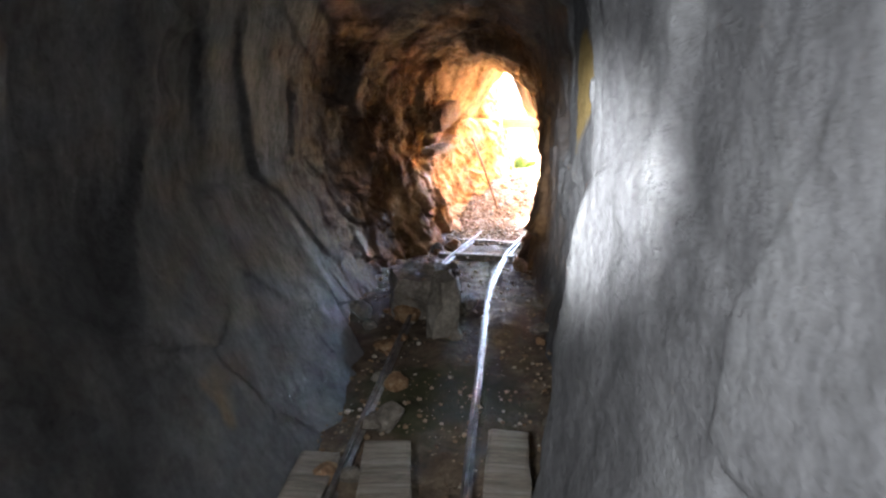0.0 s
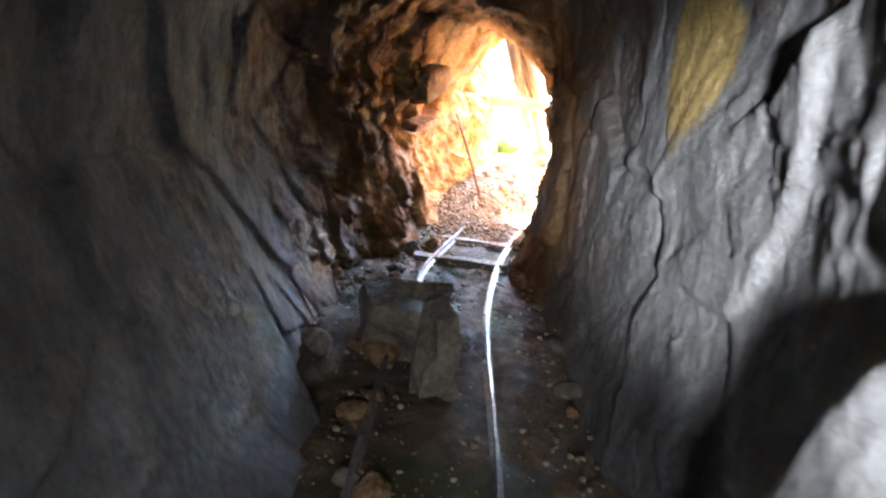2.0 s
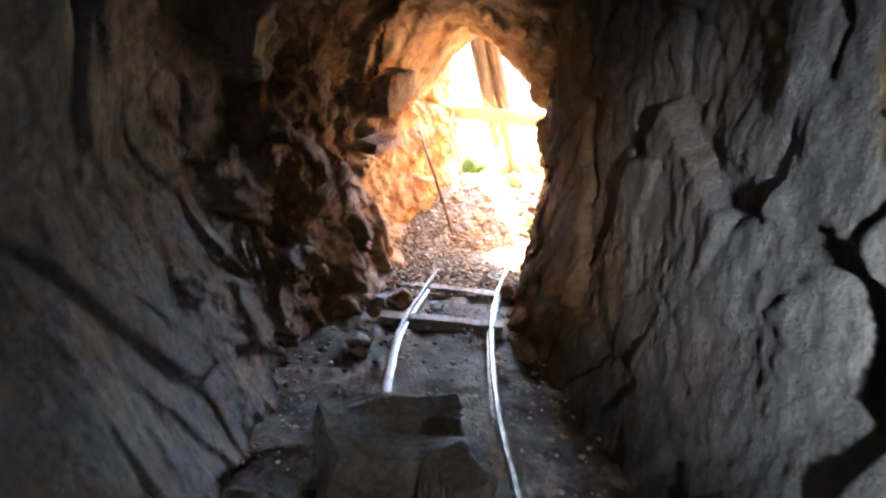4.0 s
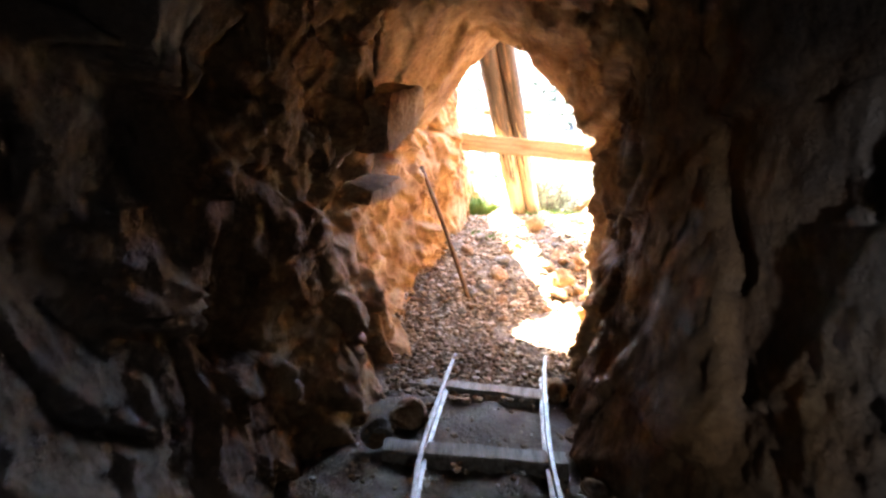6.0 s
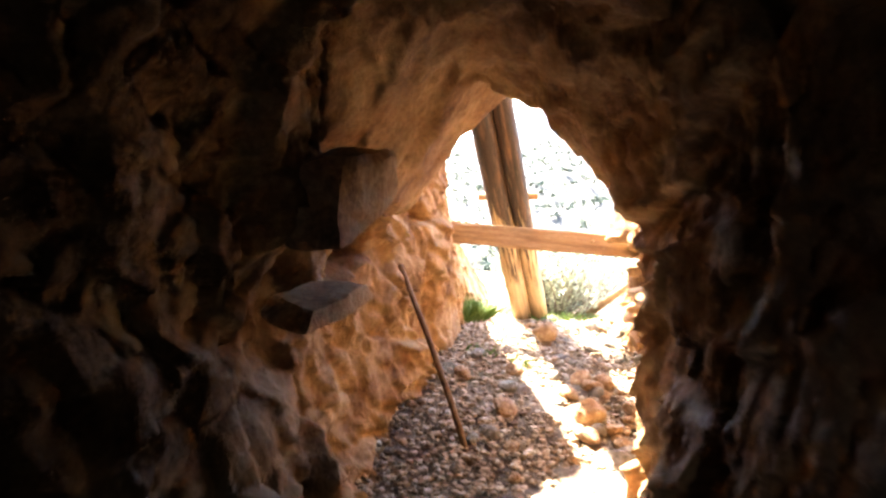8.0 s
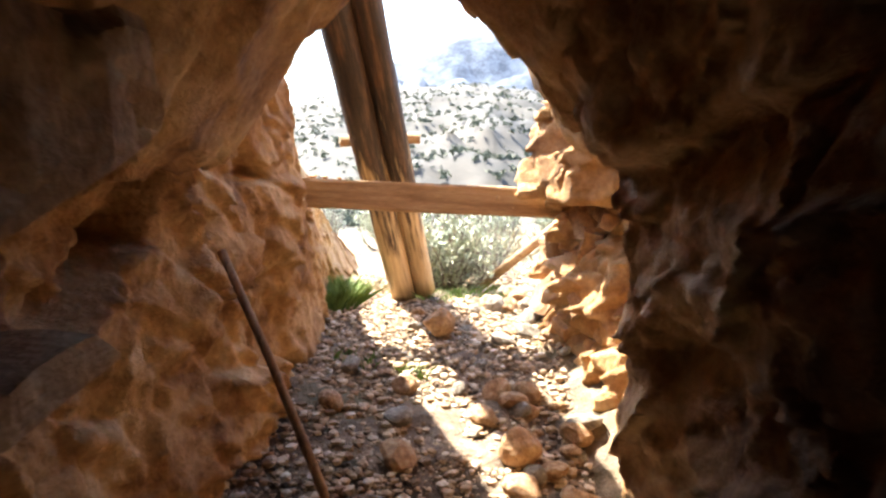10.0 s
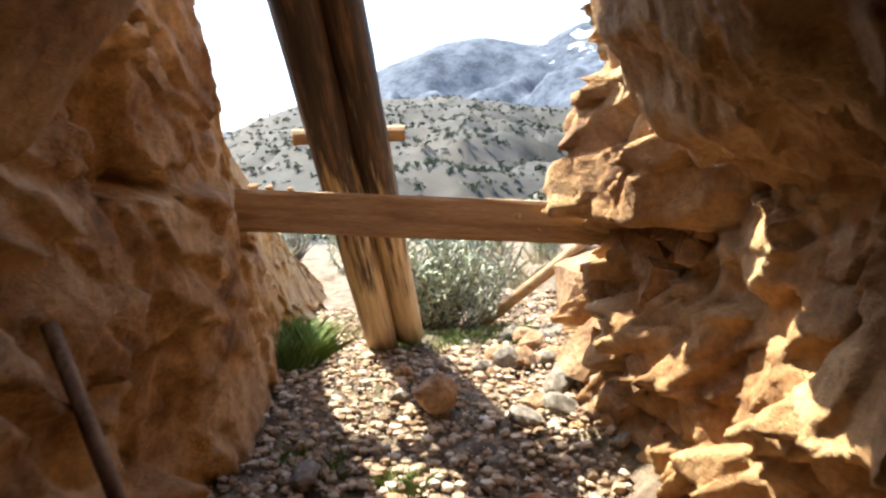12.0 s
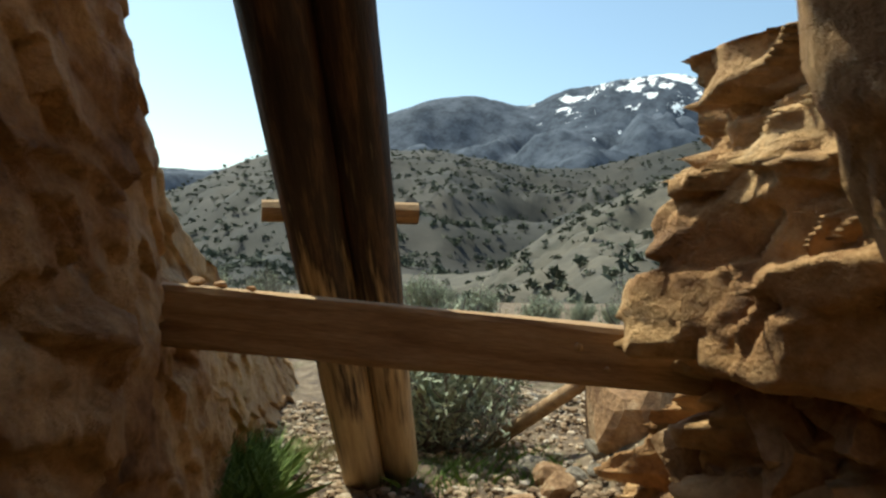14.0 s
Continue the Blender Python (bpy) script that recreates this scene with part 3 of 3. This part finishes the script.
# the mouth
def crossbeam():
    ob = part("crossbeam", board((1.95, 0.10, 0.155), 31, 0.004, 10), TIMBER)
    a, b = Vector((0.66, 10.745, 1.275)), Vector((2.45, 10.03, 1.225))
    d = (b - a)
    ob.matrix_world = Matrix.Translation((a + b) / 2) @ d.to_track_quat("X", "Z").to_matrix().to_4x4()
    tagged(ob, "weathered brown timber beam wedged across the mouth", "beam")
    for x, z, r in ((0.34, 0.02, 0.013), (0.42, -0.03, 0.008)):
        k = part("knot", tube([(x, -0.044, z), (x, -0.054, z), (x, -0.056, z)], r, 12, 0.12, int(x * 100) + 200, 0.8), LOG, ob, "dark round knot in the timber", smooth=True)


crossbeam()


def leaning_log():
    root = new("leaning_log")
    low, high = Vector((1.79, 11.33, 0.58)), Vector((0.88, 10.03, 2.6))
    d = high - low
    up = d.normalized()
    across = Vector((0.999, -0.05, 0.0))
    across = (across - up * across.dot(up)).normalized()
    back = up.cross(across)
    root.matrix_world = Matrix.Translation(low) @ Matrix((across, back, up)).transposed().to_4x4()
    for i, (dx, r) in enumerate(((-0.07, 0.082), (0.078, 0.072))):
        pts = [(dx * (1 + 0.1 * t), 0.006 * math.sin(5 * t + i), t * d.length) for t in np.linspace(0, 1, 14)]
        part("half_log", tube(pts, r, 16, 0.03, 40 + i, 1.15), LOG, root, smooth=True)
    inv = root.matrix_world.inverted()
    peg = [inv @ Vector(q) for q in ((1.14, 10.78, 1.555), (1.36, 10.74, 1.57), (1.58, 10.68, 1.585))]
    part("cross_peg", tube(peg, 0.032, 10, 0.05, 44), TIMBER, root, "short peeled peg behind the logs")
    tagged(root, "dark weathered pair of split logs leaning through the mouth", "log")


leaning_log()


def stick():
    ob = part("leaning_stick", tube([(0.40, 9.47, 1.08), (0.54, 9.27, 0.72), (0.65, 9.07, 0.4), (0.75, 8.85, 0.06)], 0.017, 8, 0.08, 50), STICK, smooth=True)
    tagged(ob, "thin brown stick leaning against the rock wall", "stick")


stick()
rock("boulder", (2.86, 11.15, 0.8), (0.5, 0.45, 0.66), OCHRE, "rounded ochre boulder beside the mouth", 61)
rock("round_stone", (1.5, 9.26, 0.3), (0.2, 0.18, 0.17), OCHRE, "rounded ochre stone half in the gravel", 62)
rock("pointed_stone", (1.58, 10.36, 0.58), (0.2, 0.16, 0.18), OCHRE, "angular ochre stone on the heap", 63)
split_rock("jutting_slab", (0.01, 7.98, 1.43), (0, -16, 65), (0.62, 0.22, 0.22), 71, OCHRE, "angular ochre slab jutting from the wall over a hollow", 0.8, 0.025)
split_rock("rock_ledge", (-0.05, 7.98, 1.04), (4, -6, 65), (0.56, 0.22, 0.07), 72, OCHRE, "thin ochre rock ledge in the hollow of the wall", 0.9, 0.012)

rng_m = random.Random(77)
for i in range(44):                                   # broken blocks standing out of the rock at the edge of the mouth
    h = 0.5 + 1.35 * i / 43
    y = rng_m.uniform(9.62, 10.22)
    x = 2.22 + 0.45 * max(0, y - 10.05) - 0.12 * max(0, 1.0 - h) + rng_m.uniform(-0.06, 0.06)
    k = rng_m.uniform(0.08, 0.22)
    b = split_rock("broken_rock", (x, y, h), (rng_m.uniform(-35, 35), rng_m.uniform(-35, 35), rng_m.uniform(0, 180)), (k, k * rng_m.uniform(0.6, 1.0), k * rng_m.uniform(0.6, 1.1)), 400 + i, OCHRE,
                   "angular broken ochre block standing out of the rock wall", rng_m.uniform(0.5, 0.9), 0.02)
    tagged(b, b["label"], "rock", "broken blocks at the mouth")

# ---- plants ----
def leaf_material(name, low, high):
    m, nt, b = material(name, 0.75)
    g = nt.nodes.new("ShaderNodeNewGeometry")
    col = ramp(nt, g.outputs["Random Per Island"], ((0.0, low), (1.0, high)))
    nt.links.new(col, b.inputs["Base Color"])
    return m


SAGE = leaf_material("sage_leaf", (0.18, 0.21, 0.135), (0.4, 0.42, 0.3))
GRASS = leaf_material("grass_blade", (0.06, 0.11, 0.015), (0.14, 0.2, 0.04))
DRY = leaf_material("dry_grass", (0.2, 0.16, 0.08), (0.36, 0.3, 0.17))
JUNIPER = leaf_material("hill_shrub", (0.036, 0.043, 0.027), (0.085, 0.09, 0.055))
TWIG = grained("twig_bark", (0.07, 0.055, 0.045), (0.15, 0.12, 0.1), (0.24, 0.2, 0.17), 20, rel=0.3, dist=0.002)


def leaf_quads(centres, rng, length, width, up=0.6):
    n = len(centres)
    d = rng.normal(size=(n, 3)) + np.array([0, 0, up])
    d /= np.linalg.norm(d, axis=1)[:, None]
    w = np.cross(d, rng.normal(size=(n, 3)))
    w /= np.linalg.norm(w, axis=1)[:, None]
    ln = (length * rng.uniform(0.6, 1.3, n))[:, None]
    v = np.stack([centres, centres + d * ln * 0.55 + w * width * 0.5, centres + d * ln, centres + d * ln * 0.55 - w * width * 0.5], 1).reshape(-1, 3)
    return v, np.arange(4 * n).reshape(n, 4)


def sagebrush(name, at, height, spread, stems, leaves, seed, label, bare=0.0):
    rng = np.random.default_rng(seed)
    root = new(name)
    root.location = at
    bm = bmesh.new()
    tips = []
    for k in range(stems):
        a, out = rng.uniform(0, 2 * math.pi), rng.uniform(0.1, 1) * spread
        top = np.array([math.cos(a) * out, math.sin(a) * out, height * rng.uniform(0.55, 1.0) * (1 - 0.35 * (out / spread) ** 2)])
        bend = rng.normal(size=3) * 0.05 * height
        ts = np.linspace(0, 1, 6)
        pts = [top * np.array([t ** 0.8, t ** 0.8, t]) + bend * math.sin(math.pi * t) for t in ts]
        sub = tube(pts, 0.011 * height / 0.7, 5, 0.1, seed + k, 0.25)
        me = bpy.data.meshes.new("tmp"); sub.to_mesh(me); sub.free(); bm.from_mesh(me); bpy.data.meshes.remove(me)
        for t in np.linspace(0.3, 1.0, max(2, leaves // stems)):
            base = top * np.array([t ** 0.8, t ** 0.8, t]) + bend * math.sin(math.pi * t)
            tips.append(base + rng.normal(size=3) * 0.05 * spread * (0.6 + t))
        for t in (0.5, 0.7, 0.85):
            base = top * np.array([t ** 0.8, t ** 0.8, t])
            end = base + (rng.normal(size=3) * 0.5 + np.array([0, 0, 0.6])) * 0.22 * height
            sub = tube([base, (base + end) / 2 + rng.normal(size=3) * 0.01, end], 0.004, 4, 0.1, seed + k, 0.4)
            me = bpy.data.meshes.new("tmp"); sub.to_mesh(me); sub.free(); bm.from_mesh(me); bpy.data.meshes.remove(me)
    part("stem", bm, TWIG, root)
    tips = np.array(tips)
    keep = rng.uniform(size=len(tips)) > bare
    v, f = leaf_quads(tips[keep], rng, 0.05 * height / 0.7, 0.012 * height / 0.7)
    mesh_object("foliage", v, f, SAGE, root, smooth=False)
    return tagged(root, label, "bush", "sagebrush outside the mouth")


bush = sagebrush("sagebrush", (2.2, 11.75, 0.46), 0.78, 0.42, 46, 5200, 5, "grey-green sagebrush growing in front of the mouth")
twiggy = sagebrush("sagebrush", (2.75, 12.5, 0.42), 0.85, 0.5, 34, 1500, 6, "half-bare sagebrush with grey twigs", 0.45)
rng_b = random.Random(8)
for i in range(26):
    a = radians(rng_b.uniform(2, 44))
    r = rng_b.uniform(5.2, 17)
    x, y = 0.9 + r * math.sin(a), 9.0 + r * math.cos(a)
    m = pose(x, y, gz(x, y) - 0.06, 0, 0, rng_b.uniform(0, 360)) @ Matrix.Scale(rng_b.uniform(0.6, 1.15), 4)
    b = copy_thing(bush if i % 3 else twiggy, m)
    b.scale = m.to_scale()


def grass_tuft(at, radius, height, blades, mat, seed, label):
    rng = np.random.default_rng(seed)
    a, r = rng.uniform(0, 2 * math.pi, blades), radius * np.sqrt(rng.uniform(0, 1, blades))
    base = np.stack([r * np.cos(a), r * np.sin(a), np.zeros(blades)], 1)
    lean = rng.normal(size=(blades, 3)) * 0.35
    lean[:, 2] = 1
    h = height * rng.uniform(0.5, 1.1, blades)
    side = np.stack([-np.sin(a), np.cos(a), np.zeros(blades)], 1) * 0.0025
    mid = base + lean * h[:, None] * 0.55
    tip = base + lean * np.array([1.7, 1.7, 1]) * h[:, None]
    v = np.stack([base - side, base + side, mid + side * 0.8, tip, mid - side * 0.8], 1).reshape(-1, 3)
    ob = mesh_object("grass_tuft", v, np.arange(5 * blades).reshape(-1, 5), mat, smooth=False)
    ob.location = at
    return tagged(ob, label, "grass", "grass at the mouth")


grass_tuft((1.12, 11.25, gz(1.12, 11.25) - 0.02), 0.25, 0.2, 2200, GRASS, 1, "thick green grass growing at the foot of the rock")
grass_tuft((1.32, 11.6, gz(1.32, 11.6) - 0.02), 0.2, 0.16, 1200, GRASS, 2, "thick green grass growing at the foot of the rock")
for i, (x, y, r, h, n) in enumerate([(1.85, 11.35, 0.14, 0.1, 200), (2.05, 11.3, 0.2, 0.1, 260), (2.45, 11.35, 0.25, 0.1, 300), (1.7, 11.75, 0.2, 0.1, 200), (1.3, 9.95, 0.1, 0.07, 80), (1.05, 10.1, 0.12, 0.08, 90)]):
    grass_tuft((x, y, gz(x, y) - 0.02), r, h, n, GRASS if i != 3 else DRY, 10 + i, "short sparse grass in the gravel")
for i in range(14):
    x, y = rng_b.uniform(1.6, 6.5), rng_b.uniform(13, 20)
    grass_tuft((x, y, gz(x, y) - 0.03), 0.25, 0.3, 160, DRY, 40 + i, "dry yellow grass tuft outside")


def hill_shrubs(points, count, low, high, seed, label):
    """Shrubs dotted over a hill: each a loose clump of leafy triangles."""
    rng = np.random.default_rng(seed)
    at = points[rng.integers(0, len(points), count)]
    at = at + rng.normal(size=at.shape) * np.array([1, 1, 0]) * high
    size = rng.uniform(low, high, count)
    k = 26
    u = rng.normal(size=(count, k, 3))
    u /= np.linalg.norm(u, axis=2)[:, :, None]
    u[:, :, 2] = np.abs(u[:, :, 2]) * 0.85
    c = at[:, None] + u * size[:, None, None] * rng.uniform(0.25, 0.6, (count, k, 1))
    t = rng.normal(size=(count, k, 3, 3)) * size[:, None, None, None] * 0.22
    v = (c[:, :, None] + t).reshape(-1, 3)
    ob = mesh_object("hill_shrubs", v, np.arange(len(v)).reshape(-1, 3), JUNIPER, smooth=False)
    tagged(ob, label, "shrubs", kind="stuff")


hill_shrubs(hill_points, 12000, 0.8, 2.6, 3, "dark green shrubs scattered over the ridge")
hill_shrubs(slope_points, 900, 0.3, 1.1, 4, "dark green shrubs scattered over the pale hillside")

# ---- loose stones ----
def pole():
    ob = part("leaning_pole", tube([(2.4, 11.7, 0.5), (2.75, 11.35, 0.92), (3.1, 11.0, 1.36)], 0.035, 9, 0.06, 90), TIMBER, smooth=True)
    tagged(ob, "short weathered pole leaning on the bank outside", "pole")


pole()
STONES = [part("stone", rock_mesh((1, 1, 0.75), 200 + i, 2), OCHRE if i % 2 else BOULDER) for i in range(6)]
for o in STONES:
    tagged(o, "angular ochre stone lying on the rubble", "rock", "loose stones")
rng_s = random.Random(4)


def loose(x, y, size, dz=0.0):
    o = STONES[loose.n % 6]
    m = pose(x, y, gz(x, y) + size * 0.18 + dz, rng_s.uniform(-25, 25), rng_s.uniform(-25, 25), rng_s.uniform(0, 360))
    if loose.n < 6:
        c = o
        c.matrix_world = m
    else:
        c = copy_thing(o, m)
    c.scale = (size, size * rng_s.uniform(0.7, 1.2), size * rng_s.uniform(0.7, 1.1))
    loose.n += 1


loose.n = 0
for x, y, sz in ((0.86, 9.05, 0.14), (1.0, 9.3, 0.16), (0.75, 9.0, 0.1), (0.95, 8.95, 0.09), (1.1, 9.55, 0.13), (1.7, 9.55, 0.12), (1.45, 9.75, 0.1), (1.2, 9.8, 0.12),
                 (2.0, 10.75, 0.12), (1.62, 10.75, 0.1), (1.5, 10.5, 0.1), (2.0, 10.3, 0.12), (0.62, 8.75, 0.08), (0.9, 8.7, 0.07), (1.0, 10.0, 0.13), (0.85, 9.7, 0.12)):
    loose(x, y, sz)
for i in range(60):                                   # rubble along the right foot of the mouth
    y = rng_s.uniform(8.8, 11.3)
    wx = float(np.interp(y, [8.2, 8.9, 9.5, 10.0, 10.8, 11.9], [1.26, 1.64, 1.9, 2.12, 2.55, 3.2]))
    loose(wx - rng_s.uniform(-0.02, 0.5) ** 1.0, y, rng_s.uniform(0.05, 0.17))
for i in range(36):                                   # stones along both feet of the tunnel walls
    y = rng_s.uniform(2.6, 7.8)
    lx = float(np.interp(y, [2.6, 4.4, 4.9, 6.1, 7.45, 8.5], [-0.62, -0.48, -0.66, -0.62, -0.2, 0.1]))
    rx = float(np.interp(y, [2.3, 3.2, 5.2, 7.1, 8.2], [0.42, 0.7, 0.88, 0.9, 1.24]))
    x = lx + rng_s.uniform(0.02, 0.35) if i % 3 else rx - rng_s.uniform(0.02, 0.2)
    loose(x, y, rng_s.uniform(0.05, 0.2))
for i in range(7):                                    # fallen pieces round the slab
    loose(rng_s.uniform(-0.6, 0.3), rng_s.uniform(4.75, 5.5), rng_s.uniform(0.08, 0.24))


def gravel(name, count, seed, spread, low, high, mat, label):
    """Small broken stones as one mesh."""
    rng = np.random.default_rng(seed)
    bases = []
    for i in range(8):
        bm = bmesh.new()
        bmesh.ops.create_icosphere(bm, subdivisions=1, radius=0.5)
        r2 = random.Random(i)
        for v in bm.verts:
            v.co *= r2.uniform(0.6, 1.15)
        bases.append((np.array([v.co[:] for v in bm.verts]), np.array([[v.index for v in f.verts] for f in bm.faces])))
        bm.free()
    x, y = spread(rng, count)
    z = ground_z(x, y)
    size = low * (high / low) ** (rng.uniform(0, 1, count) ** 1.8)
    V, Fs, off = [], [], 0
    for k in range(count):
        bv, bf = bases[k % 8]
        a = rng.uniform(0, 6.28)
        c, sn = math.cos(a), math.sin(a)
        q = bv @ np.array([[c, sn, 0], [-sn, c, 0], [0, 0, 0.7]]) * size[k]
        V.append(q + np.array([x[k], y[k], z[k] + size[k] * 0.1]))
        Fs.append(bf + off)
        off += len(bv)
    ob = mesh_object(name, np.concatenate(V), np.concatenate(Fs), mat, smooth=False)
    tagged(ob, label, "gravel", kind="stuff")


def gravel_material():
    m, nt, b = material("gravel_stone", 0.9)
    g = nt.nodes.new("ShaderNodeNewGeometry")
    col = ramp(nt, g.outputs["Random Per Island"], ((0.0, (0.15, 0.095, 0.055)), (0.4, (0.33, 0.225, 0.135)), (0.75, (0.46, 0.345, 0.235)), (1.0, (0.58, 0.5, 0.4))))
    n = noise_node(nt, 60, 4, 0.6)
    nt.links.new(mix(nt, 0.5, col, ramp(nt, n, ((0.3, (0.4, 0.4, 0.4)), (0.7, (1, 1, 1)))), "MULTIPLY"), b.inputs["Base Color"])
    bump(nt, b, n, 0.4, 0.005)
    return m


GRAVEL = gravel_material()


def in_mouth(rng, n):
    y = rng.uniform(7.6, 12.8, n)
    l = np.interp(y, [7.45, 8.5, 9.4, 10.1, 11.1, 12.2, 13], [-0.24, 0.05, 0.4, 0.66, 0.98, 1.4, 1.7])
    r = np.interp(y, [7.1, 8.2, 8.9, 9.5, 10.0, 10.8, 11.9, 13], [0.9, 1.26, 1.64, 1.9, 2.12, 2.7, 3.6, 4.5])
    return l + (r - l) * rng.uniform(0, 1, n), y


def in_tunnel(rng, n):
    y = rng.uniform(2.2, 8.2, n)
    l = np.interp(y, [2.6, 4.4, 4.9, 6.1, 7.45, 8.5], [-0.62, -0.48, -0.66, -0.62, -0.2, 0.1])
    r = np.interp(y, [2.3, 3.2, 5.2, 7.1, 8.2], [0.42, 0.7, 0.88, 0.9, 1.24])
    return l + (r - l) * rng.uniform(0, 1, n), y


gravel("gravel", 21000, 1, in_mouth, 0.009, 0.06, GRAVEL, "broken ochre gravel and rubble in the mouth")
gravel("floor_gravel", 1800, 2, in_tunnel, 0.008, 0.045, GRAVEL, "small broken stones over the tunnel floor")
beam_stones = 0
for i, (t, sz) in enumerate(((0.06, 0.06), (0.1, 0.045), (0.17, 0.035), (0.2, 0.03), (0.24, 0.022))):
    p = Vector((0.66, 10.745, 1.275)).lerp(Vector((2.45, 10.03, 1.225)), t)
    ob = part("pebble", rock_mesh((sz * 1.3, sz, sz * 0.8), 300 + i, 2), OCHRE)
    ob.matrix_world = pose(p.x, p.y, p.z + 0.078 + sz * 0.3)
    tagged(ob, "small stone lying on top of the beam", "rock", "pebbles on the beam")
